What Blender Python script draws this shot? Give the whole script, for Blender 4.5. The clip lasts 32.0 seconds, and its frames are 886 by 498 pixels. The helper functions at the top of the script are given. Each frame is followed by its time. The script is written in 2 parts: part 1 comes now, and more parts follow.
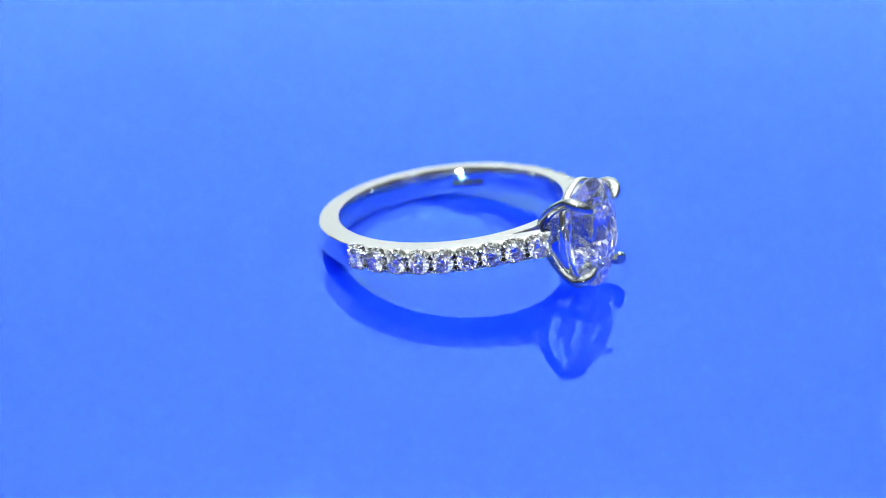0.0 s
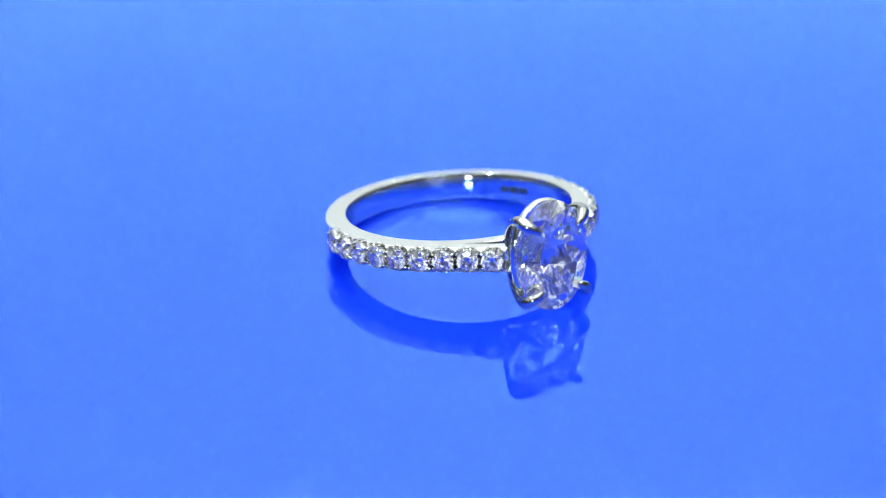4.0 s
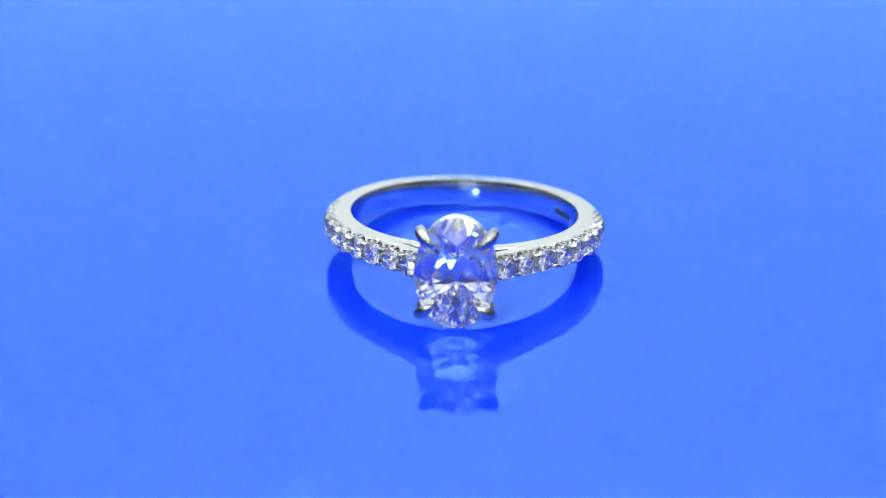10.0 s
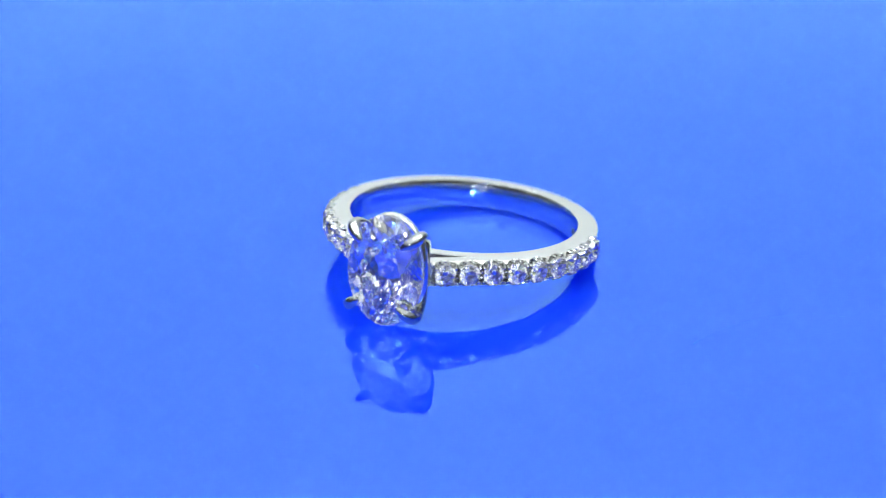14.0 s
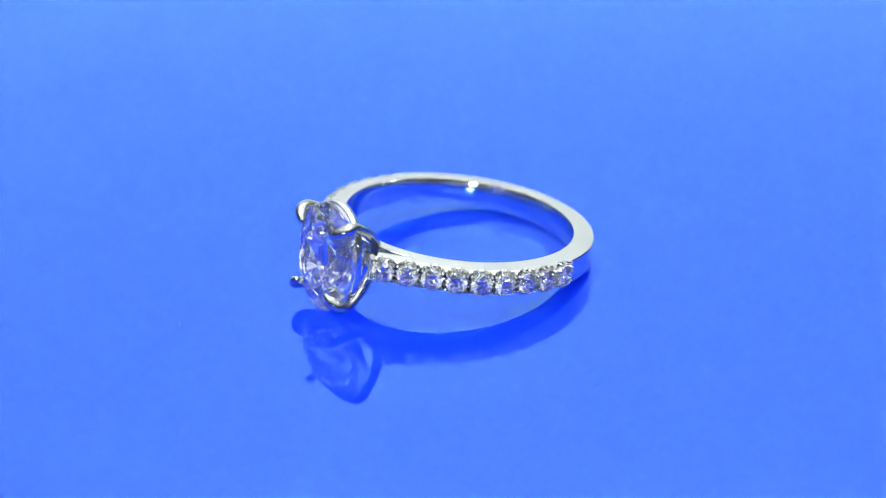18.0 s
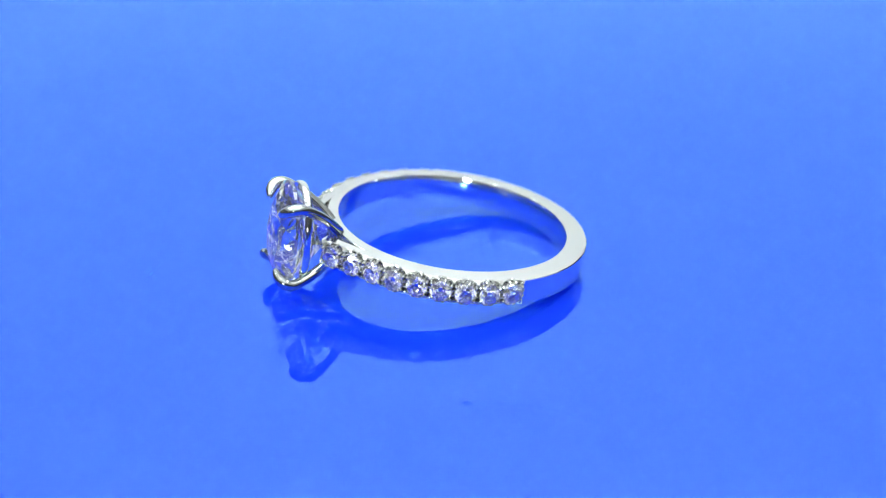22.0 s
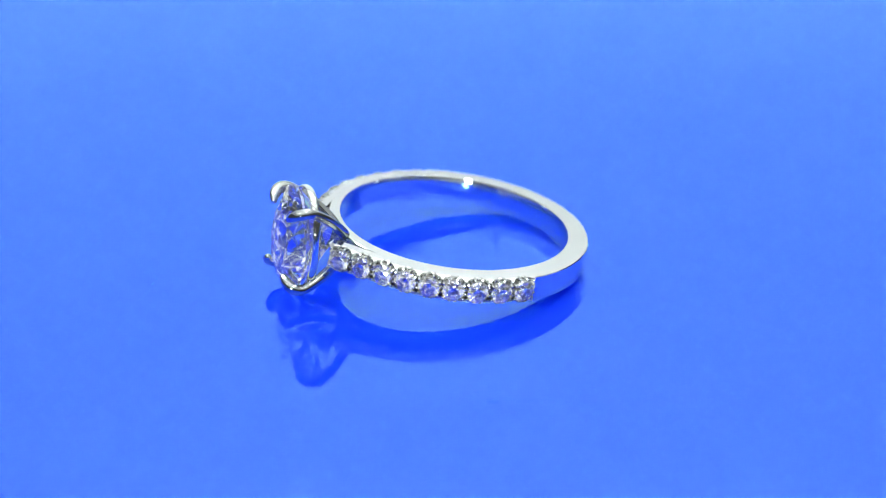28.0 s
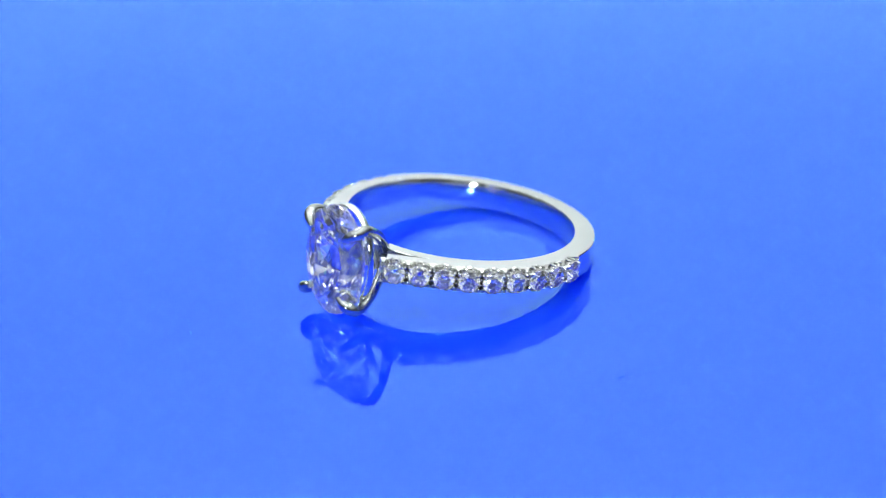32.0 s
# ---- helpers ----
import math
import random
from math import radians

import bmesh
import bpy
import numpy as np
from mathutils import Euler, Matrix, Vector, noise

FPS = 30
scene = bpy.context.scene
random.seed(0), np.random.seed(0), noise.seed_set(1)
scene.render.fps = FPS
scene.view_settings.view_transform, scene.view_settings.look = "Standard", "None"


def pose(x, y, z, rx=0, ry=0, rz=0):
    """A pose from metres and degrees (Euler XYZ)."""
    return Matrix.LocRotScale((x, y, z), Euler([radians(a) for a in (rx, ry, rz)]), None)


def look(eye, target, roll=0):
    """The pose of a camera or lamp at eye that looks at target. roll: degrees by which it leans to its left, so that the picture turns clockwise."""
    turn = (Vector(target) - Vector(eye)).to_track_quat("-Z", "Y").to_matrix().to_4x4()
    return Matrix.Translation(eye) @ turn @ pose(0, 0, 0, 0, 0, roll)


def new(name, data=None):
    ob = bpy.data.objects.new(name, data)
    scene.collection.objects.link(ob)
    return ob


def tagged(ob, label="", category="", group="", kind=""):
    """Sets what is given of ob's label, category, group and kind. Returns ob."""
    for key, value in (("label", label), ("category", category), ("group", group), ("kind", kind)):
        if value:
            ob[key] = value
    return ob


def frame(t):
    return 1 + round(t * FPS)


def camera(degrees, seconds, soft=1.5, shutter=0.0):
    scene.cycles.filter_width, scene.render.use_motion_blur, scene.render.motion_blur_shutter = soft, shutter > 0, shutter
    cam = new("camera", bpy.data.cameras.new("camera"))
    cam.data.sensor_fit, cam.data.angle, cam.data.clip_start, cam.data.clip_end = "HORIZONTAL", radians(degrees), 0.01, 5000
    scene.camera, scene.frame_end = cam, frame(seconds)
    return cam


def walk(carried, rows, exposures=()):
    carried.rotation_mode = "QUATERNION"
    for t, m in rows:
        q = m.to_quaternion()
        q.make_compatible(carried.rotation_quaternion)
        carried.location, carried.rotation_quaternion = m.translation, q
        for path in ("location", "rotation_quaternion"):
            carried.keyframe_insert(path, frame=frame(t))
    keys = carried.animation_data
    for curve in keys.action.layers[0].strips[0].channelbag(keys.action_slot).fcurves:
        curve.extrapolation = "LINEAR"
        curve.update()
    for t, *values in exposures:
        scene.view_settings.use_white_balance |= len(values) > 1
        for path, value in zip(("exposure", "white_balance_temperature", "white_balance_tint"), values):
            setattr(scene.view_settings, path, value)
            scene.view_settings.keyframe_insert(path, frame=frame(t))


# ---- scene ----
# ---------------------------------------------------------------- camera
MM = 0.001
cam = camera(24.0, 32.0, soft=1.0)
cam.data.dof.use_dof, cam.data.dof.focus_distance, cam.data.dof.aperture_fstop = True, 0.146, 25.0
AIM = Vector((0.162, 0.0, 0.155)) * MM
BACK = Vector((0.0, -math.cos(radians(25.71)), math.sin(radians(25.71)))) * 153.18 * MM
STAND = look(AIM + BACK, AIM, -0.617)
# light stays long inside cut stones
scene.cycles.max_bounces, scene.cycles.glossy_bounces, scene.cycles.transmission_bounces = 24, 16, 16
walk(cam, [(0.0, STAND), (32.0, STAND)], [(0.0, 0.02), (8.0, 0.0), (16.0, -0.03), (24.0, -0.06), (32.0, -0.05)])

# ---------------------------------------------------------------- light of the place
world = bpy.data.worlds.new("dim_room")
scene.world = world
world.use_nodes = True
world.node_tree.nodes["Background"].inputs["Color"].default_value = (0.55, 0.6, 0.7, 1)
world.node_tree.nodes["Background"].inputs["Strength"].default_value = 0.12
LED, SPOT, PANEL = 475.0, 60.0, 2.5


# ---------------------------------------------------------------- materials
def material(name, color, rough, metal=0.0, ior=1.5):
    m = bpy.data.materials.new(name)
    m.use_nodes = True
    b = m.node_tree.nodes["Principled BSDF"]
    b.inputs["Base Color"].default_value = (*color, 1)
    b.inputs["Roughness"].default_value = rough
    b.inputs["Metallic"].default_value = metal
    b.inputs["IOR"].default_value = ior
    return m, m.node_tree, b


def noise_node(tree, scale, detail=3.0, stretch=(1, 1, 1)):
    co = tree.nodes.new("ShaderNodeTexCoord")
    mp = tree.nodes.new("ShaderNodeMapping")
    mp.inputs["Scale"].default_value = stretch
    n = tree.nodes.new("ShaderNodeTexNoise")
    n.inputs["Scale"].default_value = scale
    n.inputs["Detail"].default_value = detail
    tree.links.new(co.outputs["Object"], mp.inputs["Vector"])
    tree.links.new(mp.outputs["Vector"], n.inputs["Vector"])
    return n


def spread(tree, source, low, high, target):
    r = tree.nodes.new("ShaderNodeMapRange")
    r.inputs["To Min"].default_value, r.inputs["To Max"].default_value = low, high
    tree.links.new(source, r.inputs["Value"])
    tree.links.new(r.outputs["Result"], target)


def bumped(tree, b, source, strength, distance):
    n = tree.nodes.new("ShaderNodeBump")
    n.inputs["Strength"].default_value, n.inputs["Distance"].default_value = strength, distance
    tree.links.new(source, n.inputs["Height"])
    tree.links.new(n.outputs["Normal"], b.inputs["Normal"])


# polished white gold: fine wear in the gloss, faint waviness
GOLD, t_, b_ = material("white_gold", (0.79, 0.81, 0.80), 0.08, 1.0)
spread(t_, noise_node(t_, 900, 4, (1, 1, 5)).outputs["Fac"], 0.03, 0.14, b_.inputs["Roughness"])
bumped(t_, b_, noise_node(t_, 300, 2).outputs["Fac"], 0.04, 0.00003)
BRIGHT, t_, b_ = material("burnished_white_gold", (0.50, 0.51, 0.50), 0.05, 1.0)
spread(t_, noise_node(t_, 2500, 2).outputs["Fac"], 0.03, 0.10, b_.inputs["Roughness"])
# rougher gold, darkened to imitate shade in the slit and round the small stones
DIM_GOLD, t_, b_ = material("dimmed_white_gold", (0.42, 0.42, 0.405), 0.2, 1.0)
spread(t_, noise_node(t_, 4000, 3).outputs["Fac"], 0.14, 0.34, b_.inputs["Roughness"])
# same gold, darkened to stand in for shade and dark reflections in the notches
NOTCH_SHADE, t_, b_ = material("notch_shade", (0.36, 0.36, 0.345), 0.3, 1.0)
DARK, t_, b_ = material("engraved_mark", (0.10, 0.10, 0.11), 0.45, 1.0)
DIAMOND, t_, b_ = material("diamond", (1, 1, 1), 0.0, 0.0, 2.42)
b_.inputs["Transmission Weight"].default_value = 1.0
# blue acrylic: saturated body colour under a clear glossy face that tints what it mirrors
BLUE, t_, b_ = material("blue_acrylic", (0.002, 0.0175, 0.56), 0.6)
b_.inputs["Specular IOR Level"].default_value = 0.0
b_.inputs["Subsurface Weight"].default_value = 1.0
b_.inputs["Subsurface Radius"].default_value = (1.0, 1.0, 1.0)
b_.inputs["Subsurface Scale"].default_value = 0.010
gloss_, mix_, fres_ = t_.nodes.new("ShaderNodeBsdfGlossy"), t_.nodes.new("ShaderNodeMixShader"), t_.nodes.new("ShaderNodeFresnel")
gloss_.inputs["Color"].default_value = (0.45, 1.0, 1.0, 1)
fres_.inputs["IOR"].default_value = 2.03
spread(t_, noise_node(t_, 90, 5).outputs["Fac"], 0.0005, 0.004, gloss_.inputs["Roughness"])
t_.links.new(fres_.outputs[0], mix_.inputs[0])
t_.links.new(b_.outputs[0], mix_.inputs[1])
t_.links.new(gloss_.outputs[0], mix_.inputs[2])
t_.links.new(mix_.outputs[0], t_.nodes["Material Output"].inputs["Surface"])
WHITE, t_, b_ = material("white_lining", (0.465, 0.475, 0.475), 0.7)
bumped(t_, b_, noise_node(t_, 400, 4).outputs["Fac"], 0.15, 0.0005)
GROUND, t_, b_ = material("white_floor", (0.84, 0.86, 0.85), 0.6)
bumped(t_, b_, noise_node(t_, 300, 3).outputs["Fac"], 0.1, 0.0005)
LINING, t_, b_ = material("added_pale_panel", (0.42, 0.44, 0.44), 0.7)
bumped(t_, b_, noise_node(t_, 400, 4).outputs["Fac"], 0.15, 0.0005)
FRONT, t_, b_ = material("dark_cloth", (0.012, 0.012, 0.012), 0.85)
bumped(t_, b_, noise_node(t_, 250, 4, (1, 1, 0.3)).outputs["Fac"], 0.3, 0.001)
CURTAIN, t_, b_ = material("grey_curtain", (0.24, 0.245, 0.245), 0.85)
bumped(t_, b_, noise_node(t_, 250, 4, (1, 1, 0.3)).outputs["Fac"], 0.3, 0.001)
FIBRE, t_, b_ = material("dark_fibre", (0.008, 0.04, 0.30), 0.9)
b_.inputs["Specular IOR Level"].default_value = 0.0
SHELL, t_, b_ = material("grey_plastic", (0.25, 0.26, 0.28), 0.4)


def glowing(name, color, strength):
    m = bpy.data.materials.new(name)
    m.use_nodes = True
    m.node_tree.nodes.clear()
    e = m.node_tree.nodes.new("ShaderNodeEmission")
    e.inputs["Color"].default_value, e.inputs["Strength"].default_value = (*color, 1), strength
    o = m.node_tree.nodes.new("ShaderNodeOutputMaterial")
    m.node_tree.links.new(e.outputs[0], o.inputs["Surface"])
    return m


GLOW_LED = glowing("led_light", (0.95, 1.0, 0.97), LED)
GLOW_PANEL = glowing("panel_glow", (0.95, 1.0, 0.98), PANEL)
GLOW_SPOT = glowing("spot_light", (1.0, 1.0, 0.97), SPOT)


# ---------------------------------------------------------------- mesh helpers
def mesh_of(name, verts, faces, mat, smooth=True, angle=35):
    me = bpy.data.meshes.new(name)
    me.from_pydata([tuple(v) for v in verts], [], faces)
    me.materials.append(mat)
    bm = bmesh.new()
    bm.from_mesh(me)
    bmesh.ops.remove_doubles(bm, verts=bm.verts, dist=1e-7)
    bmesh.ops.recalc_face_normals(bm, faces=bm.faces)
    if smooth:
        for f in bm.faces:
            f.smooth = True
        for e in bm.edges:
            e.smooth = len(e.link_faces) == 2 and e.calc_face_angle(0) < radians(angle)
    bm.to_mesh(me)
    bm.free()
    return me


def part(name, me, parent, label="", m=None):
    ob = new(name, me)
    ob.parent = parent
    if m is not None:
        ob.matrix_basis = m
    return tagged(ob, label=label)


def loft(rings, closed=False, caps=True):
    """Skin a list of equal rings of points; closed joins the last ring to the first."""
    n, verts, faces = len(rings[0]), [v for r in rings for v in r], []
    k = len(rings)
    for i in range(k if closed else k - 1):
        a, b = i * n, (i + 1) % k * n
        for j in range(n):
            faces.append((a + j, a + (j + 1) % n, b + (j + 1) % n, b + j))
    if caps and not closed:
        faces.append(tuple(range(n))[::-1])
        faces.append(tuple(range((k - 1) * n, k * n)))
    return verts, faces


def curve_points(ctrl, n):
    """Points along a Catmull-Rom curve through ctrl (tuples of any length)."""
    c = np.array(ctrl, float)
    c = np.vstack([2 * c[0] - c[1], c, 2 * c[-1] - c[-2]])
    out = []
    for i in range(1, len(c) - 2):
        for t in np.linspace(0, 1, n, endpoint=(i == len(c) - 3)):
            p0, p1, p2, p3 = c[i - 1:i + 3]
            out.append(0.5 * (2 * p1 + (p2 - p0) * t + (2 * p0 - 5 * p1 + 4 * p2 - p3) * t ** 2 + (3 * p1 - p0 - 3 * p2 + p3) * t ** 3))
    return out


def tube(ctrl, n=6, sides=16, squash=1.0):
    """A round bar through ctrl rows (x, y, z, radius) in mm, with domed ends."""
    pts = curve_points(ctrl, n)
    P = [Vector(p[:3]) for p in pts]
    R = [p[3] for p in pts]
    rings, up = [], Vector((0, 0, 1))
    first, last = (P[1] - P[0]).normalized(), (P[-1] - P[-2]).normalized()
    stations = [(P[0] - first * R[0] * math.sin(a), R[0] * math.cos(a), first) for a in (1.45, 1.1, 0.6)]
    for i in range(len(P)):
        d = (P[min(i + 1, len(P) - 1)] - P[max(i - 1, 0)]).normalized()
        stations.append((P[i], R[i], d))
    stations += [(P[-1] + last * R[-1] * math.sin(a), R[-1] * math.cos(a), last) for a in (0.6, 1.1, 1.45)]
    side = None
    for p, r, d in stations:
        side = (up.cross(d) if side is None else side - d * side.dot(d)).normalized()
        over = d.cross(side)
        rings.append([(p + side * (r * math.cos(a)) + over * (r * squash * math.sin(a))) * MM for a in np.linspace(0, 2 * math.pi, sides, endpoint=False)])
    return loft(rings)


def brilliant(rx, rz, crown, pavilion, table=0.57, girdle=0.035, keel=0.0, tiers=(0.24,), folds=8, uneven=0.0, bulge=0.0):
    """A brilliant cut, girdle in the x-z plane, table towards -y; mm. keel: half length of the keel under an oval stone.
    tiers: where the rings of corners under the girdle lie; folds: corners in each. bulge: how far the underside swells. uneven: how far their corners stray, as hand-cut ones do."""
    c8, cp = math.cos(math.pi / 8), math.cos(math.pi / folds)
    g = girdle * min(rx, rz)
    hs = crown * (1 - 0.79 * c8) / (1 - table)
    rnd = random.Random(5)

    def at(r, a, h):
        return Vector((rx * r * math.sin(a), -h, rz * r * math.cos(a))) * MM

    def below(r, a, h):
        c = math.cos(a)
        k = math.copysign(keel * (1 - r), c)
        return Vector((rx * r * math.sin(a), h + g, rz * r * c + k)) * MM
    T, S, G, U, L = 0, 8, 16, 48, 80
    V = [at(table, k * math.pi / 4, crown + g) for k in range(8)] + [at(0.79, (k + 0.5) * math.pi / 4, hs + g) for k in range(8)]
    V += [at(1, j * math.pi / 16, g) for j in range(32)] + [at(1, j * math.pi / 16, -g) for j in range(32)]
    F = [tuple(range(8))]
    for k in range(8):
        n = (k + 1) % 8
        F.append((T + k, T + n, S + k))
        F.append((T + n, S + k, G + 4 * n, S + n))
        for a in (0, 2):
            F.append((S + k, *[G + (4 * k + a + q) % 32 for q in (0, 1, 2)]))
    step = 32 // folds
    for i, low in enumerate(tiers):             # rings of corners under the girdle, each half a facet round from the one above
        for k in range(folds):
            q = low * (1 + uneven * rnd.uniform(-1, 1))
            turn = (k + 0.5 * ((i + 1) % 2) + 0.5 * uneven * rnd.uniform(-1, 1)) * 2 * math.pi / folds
            V.append(below(q, turn, pavilion * (1 - q * cp) * (1 + bulge * q * (1 - q))))
    C = len(V)
    V += [Vector((0, pavilion + g, keel)) * MM, Vector((0, pavilion + g, -keel)) * MM]
    for k in range(folds):
        n = (k + 1) % folds
        for a in (0, step // 2):
            F.append((L + k, *[U + (step * k + a + q) % 32 for q in range(step // 2 + 1)][::-1]))
        F.append((L + k, U + step * n % 32, L + n))
        for i in range(1, len(tiers)):
            up, dn, o = L + (i - 1) * folds, L + i * folds, i % 2
            F.append((up + k, up + n, dn + (n if o else k)))
            F.append((dn + k, dn + n, up + (k if o else n)))
        last, half = L + (len(tiers) - 1) * folds, 0.5 * (len(tiers) % 2)
        ck, cn = [C + (math.cos((q + half) * 2 * math.pi / folds) < 0) for q in (k, n)]
        F.append((last + k, last + n, cn) if ck == cn or not keel else (last + k, last + n, cn, ck))
    for j in range(32):
        F.append((G + j, G + (j + 1) % 32, U + (j + 1) % 32, U + j))
    return V, F


def slab(name, lo, hi, mat, label, bevel=0.0):
    bm = bmesh.new()
    bmesh.ops.create_cube(bm, size=1)
    for v in bm.verts:
        v.co = Vector([(lo[i] + hi[i]) / 2 + v.co[i] * (hi[i] - lo[i]) for i in range(3)])
    if bevel:
        bmesh.ops.bevel(bm, geom=bm.edges[:], offset=bevel, segments=2, affect="EDGES")
    me = bpy.data.meshes.new(name)
    bm.to_mesh(me)
    bm.free()
    me.materials.append(mat)
    return tagged(new(name, me), label=label, kind="structure")


# ---------------------------------------------------------------- unseen light box, added round the turntable to shape light and reflections
slab("floor", (-0.30, -0.30, -0.030), (0.30, 0.30, -0.020), GROUND, "white floor of a photographic light box")
slab("wall_back", (-0.20, 0.30, -0.030), (0.20, 0.31, 0.45), WHITE, "white rear wall of a photographic light box")
for side, x0, x1 in (("left", -0.31, -0.30), ("right", 0.30, 0.31)):
    slab("wall_" + side, (x0, -0.30, 0.15), (x1, 0.31, 0.45), CURTAIN, "unseen grey side panel added to shape reflections")
    # unseen dark panel, added so the inside of the band mirrors something dark
    slab("added_dark_panel_" + side, (x0, -0.30, -0.030), (x1, 0.31, 0.15), FRONT, "unseen dark panel added to darken reflections in the band")
    a, b = sorted((math.copysign(0.30, x0), math.copysign(0.20, x0)))
    slab("curtain_" + side, (a, 0.30, -0.030), (b, 0.31, 0.45), CURTAIN, "grey cloth beside the white rear wall")
# the front: dark cloth round the lens's opening, an added pale panel above it
for lo, hi in (((-0.30, -0.030), (-0.04, 0.17)), ((0.04, -0.030), (0.30, 0.17)), ((-0.04, -0.030), (0.04, 0.04)), ((-0.04, 0.10), (0.04, 0.17))):
    slab("wall_front", (lo[0], -0.31, lo[1]), (hi[0], -0.30, hi[1]), FRONT, "dark cloth front of a photographic light box")
# unseen pale panel that lends the stones brightness
slab("wall_front", (-0.30, -0.31, 0.17), (0.30, -0.30, 0.45), LINING, "unseen pale front panel added to brighten the stones")
slab("ceiling", (-0.31, -0.30, 0.45), (0.31, 0.31, 0.46), CURTAIN, "unseen grey top panel added to shape reflections")


def added_led_strip(a, b, count, aim):
    """An unseen, added bar between a and b: a row of bright diodes that face the turntable."""
    a, b = Vector(a), Vector(b)
    mid = (a + b) / 2
    e = tagged(new("added_led_strip"), label="unseen bar of bright white diodes, added to light the ring", category="light strip", group="box lights")
    e.matrix_basis = look(mid, aim)
    half = (b - a).length / 2
    v, f = loft([[Vector((x, 0.011 * math.cos(t), 0.004 + 0.003 * math.sin(t))) for t in np.linspace(0, 2 * math.pi, 12, endpoint=False)] for x in (-half, half)])
    part("bar", mesh_of("bar", v, f, SHELL), e, "grey plastic bar")
    v, f = loft([[Vector((0.005 * math.cos(t), 0.005 * math.sin(t), z)) for t in np.linspace(0, 2 * math.pi, 10, endpoint=False)] for z in (0.0, 0.0012)])
    # glowing panel added behind the diodes to whiten facets of the stones
    part("glow_panel", mesh_of("glow_panel", *loft([[Vector((x, 0.026 * math.cos(t), 0.0025 + 0.001 * math.sin(t))) for t in np.linspace(0, 2 * math.pi, 12, endpoint=False)] for x in (-half, half)]), GLOW_PANEL), e, "glowing panel added for white reflections in the stones")
    me = mesh_of("diode", v, f, GLOW_LED)
    for i in range(count):
        part("diode", me, e, "bright white diode", pose(half * (2 * (i + 0.5) / count - 1), 0, 0))


for y in (-0.20, -0.10, 0.0, 0.10, 0.20):
    added_led_strip((-0.25, y, 0.435), (0.25, y, 0.435), 7, (0, y, 0))
# one front and two side strips, unseen, added to brighten the stones
added_led_strip((-0.25, -0.28, 0.35), (0.25, -0.28, 0.35), 3, (0, 0, 0))
for x in (-0.28, 0.28):
    added_led_strip((x, -0.2, 0.34), (x, 0.2, 0.34), 3, (0, 0, 0))


def lamp_head(place, size, mat, label):
    """A small lamp that faces the middle of the turntable."""
    e = tagged(new("spot_lamp"), label=label, category="lamp", group="box lights")
    e.matrix_basis = look(place, (0, 0, 0))
    ring = [[Vector((r * math.cos(a), r * math.sin(a), z)) for a in np.linspace(0, 2 * math.pi, 20, endpoint=False)]
            for r, z in ((size * 0.6, 0.03), (size * 1.1, 0.02), (size * 1.1, -0.004), (size, -0.004), (size, 0.0))]
    v, f = loft(ring)
    part("housing", mesh_of("housing", v, f, SHELL), e, "grey plastic housing")
    v, f = loft([[Vector((size * 0.96 * math.cos(a), size * 0.96 * math.sin(a), z)) for a in np.linspace(0, 2 * math.pi, 20, endpoint=False)] for z in (-0.0015, -0.0005)])
    part("lens", mesh_of("lens", v, f, mat), e, "glowing white lens")
    part("stand", mesh_of("stand", *tube([(0, 0, 30, 3), (0, -10, 40, 3), (0, -25, 45, 3)]), SHELL), e, "grey plastic stand")


def polar(az, el, d):
    return Vector((math.sin(radians(az)) * math.cos(radians(el)), -math.cos(radians(az)) * math.cos(radians(el)), math.sin(radians(el)))) * d


lamp_head(polar(-11, 8, 0.26), 0.014, GLOW_SPOT, "small bright LED lamp low in front of the turntable")


# ---------------------------------------------------------------- turntable
def turntable():
    prof = [(0.004, -0.0040), (0.148, -0.0040), (0.1495, -0.0036), (0.15, -0.003), (0.15, -0.001), (0.1497, -0.0003), (0.149, 0.0), (0.004, 0.0)]
    e = tagged(new("turntable"), label="glossy cobalt blue acrylic turntable disc, turning slowly", category="turntable")
    n = 128
    rings = [[Vector((r * math.cos(a), r * math.sin(a), z)) for r, z in prof] for a in np.linspace(0, 2 * math.pi, n, endpoint=False)]
    v, f = loft(rings, closed=True)
    k = len(prof)
    f.append(tuple(i * k + k - 1 for i in range(n)))
    f.append(tuple(i * k for i in range(n))[::-1])
    part("plate", mesh_of("plate", v, [q for q in f if not (len(q) == 4 and {x % k for x in q} == {0, k - 1})], BLUE), e)
    hub = [[Vector((r * math.cos(a), r * math.sin(a), z)) for a in np.linspace(0, 2 * math.pi, 48, endpoint=False)] for r, z in ((0.05, -0.0195), (0.055, -0.018), (0.055, -0.006), (0.05, -0.0042))]
    part("hub", mesh_of("hub", *loft(hub), SHELL), e, "grey plastic hub")
    return e


TABLE = turntable()

# ---------------------------------------------------------------- ring, in mm: x across, -y towards the stone, z along the finger
RI, RO = 8.20, 9.79
W = 0.93                       # half width of the band, mid-way through its thickness
RP = 10.0                      # path of the pave edge
BEND = radians(39.7)           # where the path leaves the circle for a straight shoulder
START = radians(101.4)         # where the pave begins
PITCH, COUNT = 1.712, 9
HEAD_OUT, HEAD_UP = 12.46, 0.30  # the stone's girdle, and how far the head sits off the band's middle


def path(s):
    """Place and outward direction of the pave edge, s mm from its start, on the +x side."""
    arc = (START - BEND) * RP
    if s <= arc:
        a = START - s / RP
        d = Vector((math.sin(a), -math.cos(a), 0))
        return d * RP, d
    d = Vector((math.sin(BEND), -math.cos(BEND), 0))
    along = Vector((-math.cos(BEND), -math.sin(BEND), 0))
    return d * RP + along * (s - arc), d


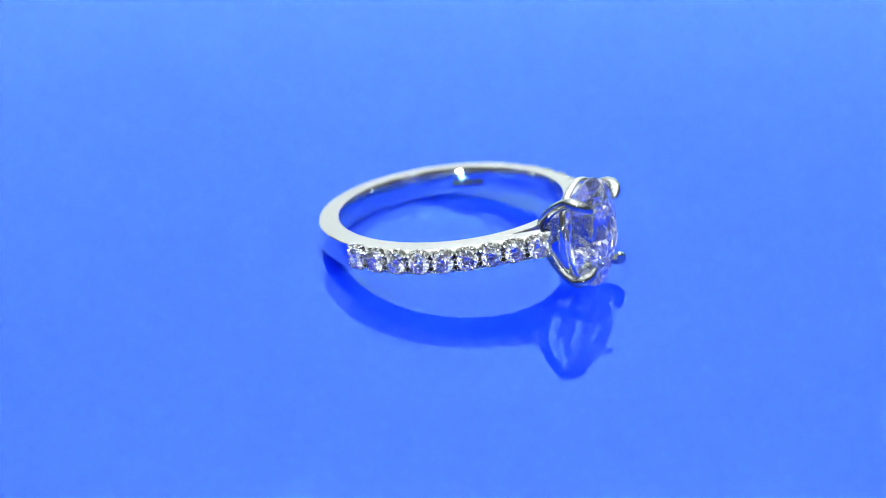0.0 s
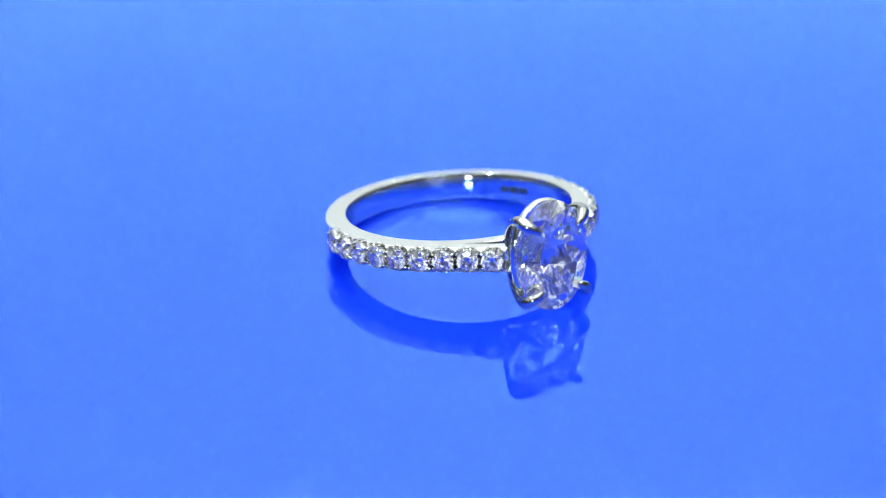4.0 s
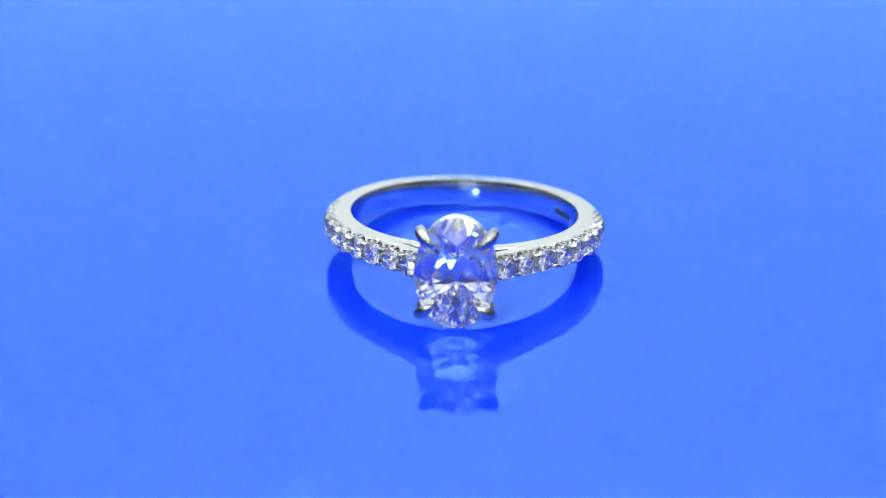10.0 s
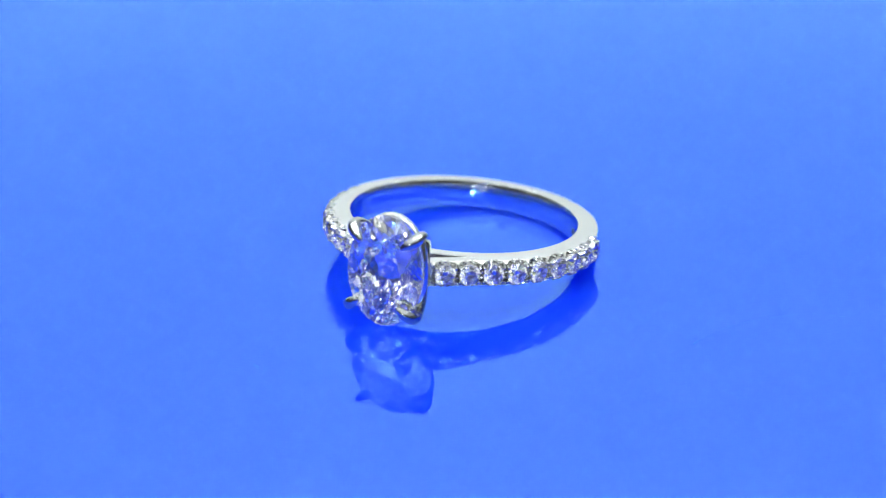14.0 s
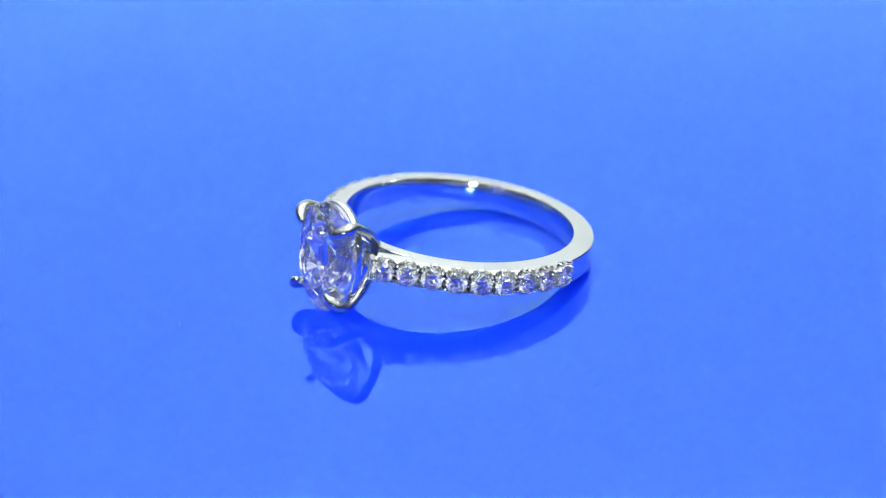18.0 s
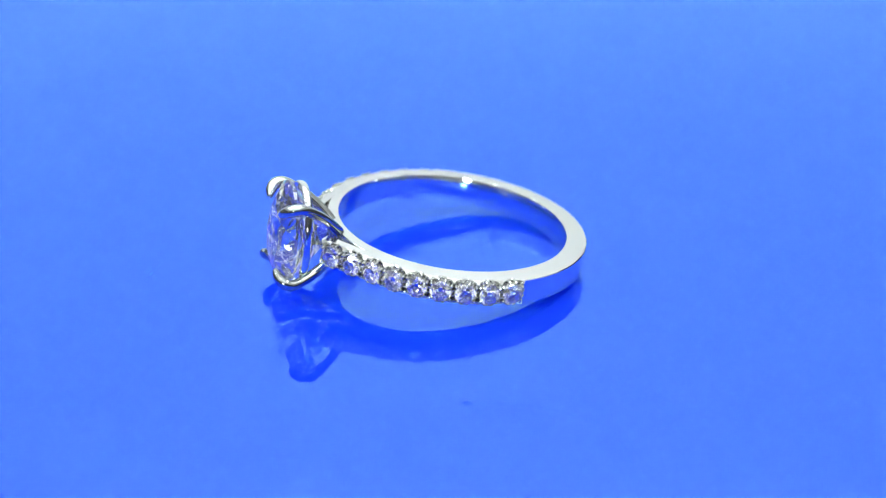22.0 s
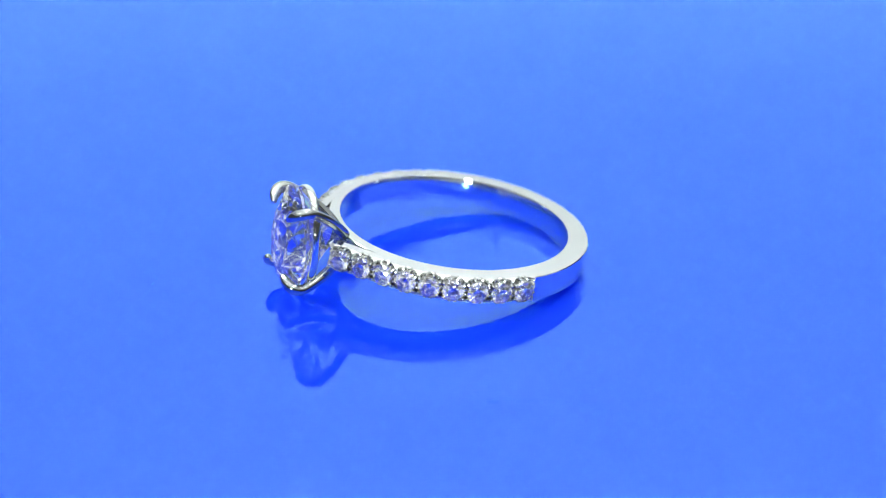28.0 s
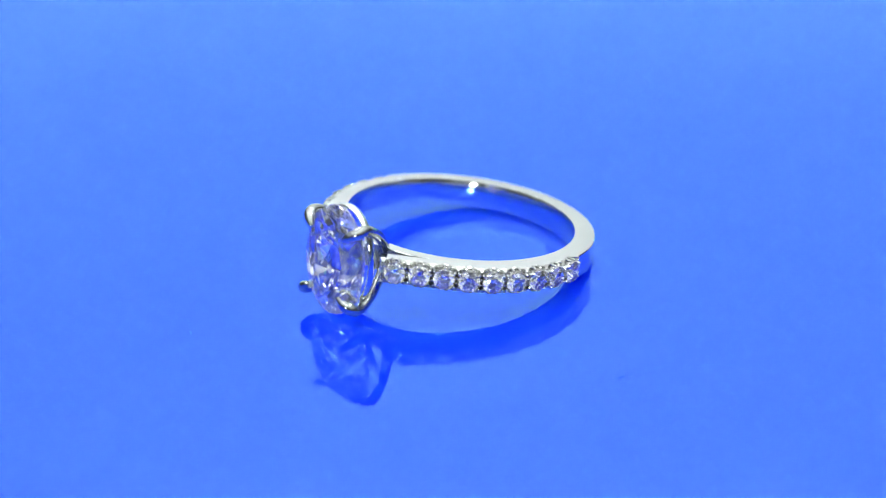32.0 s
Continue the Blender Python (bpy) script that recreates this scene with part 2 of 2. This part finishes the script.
def scallop(s):
    """0 at the joint of two stones, 1 at the middle of a stone."""
    u = (s - 0.03) / PITCH % 1.0
    return math.sin(math.pi * u) ** 0.55


def half_width(r):
    """The sides of the band lean in a little: wider at the finger than at the outside."""
    return W + 0.07 - 0.115 * (r - 8.3) / 1.49


def section(inner, edge, floor, notch=0.0):
    """Cross-section as (radial, z) pairs: a bar with eased edges and a domed inside. edge is the height of the side walls;
    floor the depth of the channel that holds the stones, 0 for a plain bar; notch, 0 to 1, cuts the outer corners away."""
    b, down = 0.012, edge - 0.055 - 0.30 * notch
    wi, wd = half_width(inner + 0.11), half_width(down)
    into = wd - 0.05 - 0.16 * notch
    low = [(inner + 0.11 * abs(z / wi) ** 3, z) for z in (wi - b, 0.75, 0.5, 0.25, 0.0, -0.25, -0.5, -0.75, -wi + b)]
    mid = [(edge - floor * k, z) for k, z in ((0.12, -0.66), (0.7, -0.4), (1, 0), (0.7, 0.4), (0.12, 0.66))]
    return [(inner + 0.11 + b, -wi), (down, -wd), (edge, -into)] + mid + [(edge, into), (down, wd), (inner + 0.11 + b, wi)] + low


def shank():
    rings = []
    n = 720
    for i in range(n):
        a = -math.pi + 2 * math.pi * i / n
        d = Vector((math.sin(a), -math.cos(a), 0))
        e = RO if abs(a) > START else 9.08
        rings.append([(d * r + Vector((0, 0, z))) * MM for r, z in section(RI, e, 0.0)])
    v, f = loft(rings, closed=True)
    me = mesh_of("shank", v, f, GOLD, angle=22)
    me.materials.append(DIM_GOLD)
    for q in me.polygons:                      # the wall of the open slit gets rougher gold, darkened in place of shade
        x, y = q.center.xy / MM
        if math.hypot(x, y) > 9.0 and y < -7.0 and abs(q.normal.z) < 0.6:
            q.material_index = 1
    return me


def pave_bar(sign):
    """The bar that holds the small stones: round the band, then straight to the gallery rail over an open slit."""
    arc = (START - BEND) * RP
    rings = []
    for s in np.arange(-0.03, arc + 4.95, 0.051):
        p, d = path(s)
        e = RP - 0.10 - 0.44 * scallop(max(s, 0.031))
        u = (s - 0.03) / PITCH                   # distance from the nearest joint of two stones
        cut = max(0.0, 1 - abs(u - round(u)) * PITCH / 0.19) if s > 0.8 else 0.0
        inner = 8.86 - 0.06 * min(1.0, max(0.0, (s - arc + 1.0) / 2.0))
        rings.append([Vector((sign * (p + d * (r - RP)).x, (p + d * (r - RP)).y, z)) * MM for r, z in section(inner, e, e - RP + 0.78 - 0.45 * (1 - scallop(max(s, 0.031))), cut)])
    me = mesh_of("pave_bar", *loft(rings), GOLD, angle=22)
    me.materials.append(DIM_GOLD)
    me.materials.append(NOTCH_SHADE)                 # notch faces are coloured darker in place of shade
    away = path(arc + 1)[1]
    for q in me.polygons:
        n = Vector((sign * q.normal.x, q.normal.y, 0))
        slit = q.center.y < -7.0 * MM and n.dot(away) < -0.6
        cut = q.center.xy.length > 9.45 * MM and 0.15 < abs(q.normal.z) < 0.97
        if slit or cut:
            q.material_index = 2 if cut and abs(q.center.z) > 0.70 * MM else slit
    return me


def mirrored(m, sign):
    return m if sign > 0 else Matrix.Diagonal((-1, 1, 1, 1)) @ m @ Matrix.Diagonal((-1, 1, 1, 1))


def ring():
    e = tagged(new("engagement_ring"), label="white gold engagement ring with oval diamond, lying on the blue plate", category="ring")
    part("shank", shank(), e, "polished white gold band")
    for sign in (1, -1):
        part("pave_bar", pave_bar(sign), e, "scalloped white gold bar set with small diamonds")
    # oval stone
    me = mesh_of("centre_stone", *brilliant(2.83, 3.94, 0.84, 2.95, table=0.56, keel=0.75, tiers=(0.58, 0.24), folds=16, uneven=0.05, bulge=0.03), DIAMOND, smooth=False)
    part("centre_stone", me, e, "clear oval brilliant-cut diamond", pose(0, -HEAD_OUT * MM, HEAD_UP * MM)).visible_shadow = False
    # gallery rail below the girdle
    loop = []
    for a in np.linspace(0, 2 * math.pi, 96, endpoint=False):
        d = Vector((math.sin(a) / 2.62, 0, math.cos(a) / 3.78)).normalized()
        p = Vector((2.62 * math.sin(a), 0.90 - HEAD_OUT, HEAD_UP + 3.74 * math.cos(a)))
        loop.append([(p + d * (0.17 * math.cos(t)) + Vector((0, 0.30 * math.sin(t), 0))) * MM for t in np.linspace(0, 2 * math.pi, 14, endpoint=False)])
    part("gallery_rail", mesh_of("gallery_rail", *loft(loop, closed=True), GOLD, angle=60), e, "polished oval rail under the stone")
    # claws
    for sx in (1, -1):
        for sz in (1, -1):
            ctrl = [(0.72, 8.50, 0.16, 0.37), (1.36, 9.30, 1.02, 0.37), (1.98, 10.7, 2.05, 0.37), (2.35, 11.9, 2.70, 0.36), (2.46, 12.60, 2.89, 0.40), (2.34, 13.12, 2.75, 0.44), (1.98, 13.46, 2.46, 0.39), (1.66, 13.60, 2.20, 0.26)]
            c = [(sx * x, -y + 0.22 * k, sz * z + HEAD_UP * k, r) for k, (x, y, z, r) in zip((0.2, 0.5, 0.9, 1, 1, 1, 1, 1), ctrl)]
            part("claw", mesh_of("claw", *tube(c), BRIGHT, angle=60), e, "polished white gold claw")
    # stamp on the inside of the band: three worn, unreadable bars
    for a, w, h in ((112.2, 0.72, 0.44), (118.0, 0.80, 0.50), (123.8, 0.74, 0.42)):
        d = Vector((math.sin(radians(a)), -math.cos(radians(a)), 0))
        t = Vector((math.cos(radians(a)), math.sin(radians(a)), 0))
        v = [(d * (8.192 + k) + t * (x * w / 2) + Vector((0, 0, -0.16 + z * h / 2))) * MM for k in (0.0, 0.12) for x, z in ((-1, -1), (1, -1), (1, 1), (-1, 1))]
        fs = [(0, 1, 2, 3), (4, 5, 6, 7), (0, 1, 5, 4), (1, 2, 6, 5), (2, 3, 7, 6), (3, 0, 4, 7)]
        part("stamp_mark", mesh_of("stamp_mark", v, fs, DARK, smooth=False), e, "dark engraved stamp mark")
    # pave stones and their beads
    gem = mesh_of("pave_stone", *brilliant(0.75, 0.75, 0.25, 0.62), DIAMOND, smooth=False)
    wave = []
    for a in np.linspace(0, 2 * math.pi, 96, endpoint=False):
        notch = 0.10 * max(0.0, math.cos(12 * a)) ** 2
        wave.append([Vector(((0.765 + (0.05 - notch * 0.28) * math.cos(t)) * math.cos(a), (0.19 - (0.28 - notch) * math.sin(t) + notch), (0.765 + (0.05 - notch * 0.28) * math.cos(t)) * math.sin(a))) * MM for t in np.linspace(0, 2 * math.pi, 8, endpoint=False)])
    collet = mesh_of("collet", *loft(wave, closed=True), DIM_GOLD, angle=50)
    grain = mesh_of("bead", *tube([(0, 0.5, 0, 0.15), (0, 0.1, 0, 0.14), (0, -0.04, 0, 0.10)], n=3, sides=10), BRIGHT, angle=60)
    crest = mesh_of("crest", *tube([(0, 0.45, 0, 0.13), (0, 0.05, 0, 0.12), (0, -0.02, 0, 0.09)], n=3, sides=10), BRIGHT, angle=60)
    for sign in (1, -1):
        for i in range(COUNT):
            s = 0.03 + PITCH * (i + 0.5)
            p, d = path(s)
            turn = math.degrees(math.atan2(d.x, -d.y))
            part("pave_stone", gem, e, "small round brilliant-cut diamond", mirrored(pose(*((p - d * 0.02) * MM), 0, 0, turn) @ pose(0, 0, 0, 0, 13 * i, 0), sign)).visible_shadow = False
            part("collet", collet, e, "", mirrored(pose(*((p - d * 0.03) * MM), 0, 0, turn), sign))
            for ds in (-0.24, 0.24):             # two small crests over the scallop on either side of a stone
                for sz in (1, -1):
                    p, d = path(s + ds)
                    q = (p - d * 0.17 + Vector((0, 0, sz * 0.80))) * MM
                    part("crest", crest, e, "", mirrored(pose(*q, 0, 0, math.degrees(math.atan2(d.x, -d.y))), sign))
            for sz in (1, -1):                   # low metal saddle between two stones
                p, d = path(s - PITCH / 2)
                part("saddle", grain, e, "", mirrored(pose(*((p - d * 0.10 + Vector((0, 0, sz * 0.20))) * MM), 0, 0, math.degrees(math.atan2(d.x, -d.y))), sign))
            for ds in (-0.71, 0.71):
                for sz in (1, -1):
                    p, d = path(s + ds)
                    q = (p + d * 0.02 + Vector((0, 0, sz * 0.50))) * MM
                    part("bead", grain, e, "", mirrored(pose(*q, 0, 0, math.degrees(math.atan2(d.x, -d.y))), sign))
    return e


RING = ring()


# ---------------------------------------------------------------- dust on the plate
def fibre(ctrl, label, speck=None):
    """A hair-thin fibre on the plate, through (x, y) in mm; speck: place of a thicker bit along it."""
    e = tagged(new("fibre"), label=label, category="fibre", group="dust on the plate")
    part("strand", mesh_of("strand", *tube([(x, y, 0.005, 0.004) for x, y in ctrl], n=5, sides=6), FIBRE), e)
    if speck:
        (x, y), (dx, dy) = speck
        part("speck", mesh_of("speck", *tube([(x - dx, y - dy, 0.05, 0.02), (x, y, 0.04, 0.036), (x + dx, y + dy, 0.05, 0.015)], n=4, sides=8), FIBRE), e)
    return e


FIBRES = [fibre([(-5.2, -19.7), (-4.4, -20.2), (-3.4, -20.95), (-2.6, -21.4), (-1.8, -22.1)], "tiny dark blue fibre lying on the blue plate", ((-3.4, -20.9), (0.25, -0.15))),
          fibre([(21.8, -5.7), (22.2, -4.3), (23.3, -2.1), (25.2, -0.1), (27.4, 1.6), (29.8, 2.2)], "long thin dark fibre curled on the blue plate", ((21.8, -5.65), (0.08, 0.35)))]


# ---------------------------------------------------------------- what turns
def spin(t):
    """Degrees turned by the plate at t seconds: it turns, rests, then turns back."""
    went = t if t < 24.22 else (24.22 if t < 25.02 else 49.24 - t)
    return 53.3 - 5.67 * went


def motions():
    seat = pose(1.727 * MM, 0.216 * MM, 2.15 * MM) @ pose(0, 0, 0, -7.95, 0, 0) @ pose(0, 0, 0, 0, 1.398, 0)
    low = pose(0, 0, 0)
    times = [i * 0.5 for i in range(65)]
    times = sorted(times + [24.1, 24.22, 24.34, 24.9, 25.02, 25.14])
    for thing, own in [(TABLE, low), (RING, seat)] + [(q, low) for q in FIBRES]:
        walk(thing, [(t, pose(0, 0, 0, 0, 0, spin(t)) @ own) for t in times])


motions()
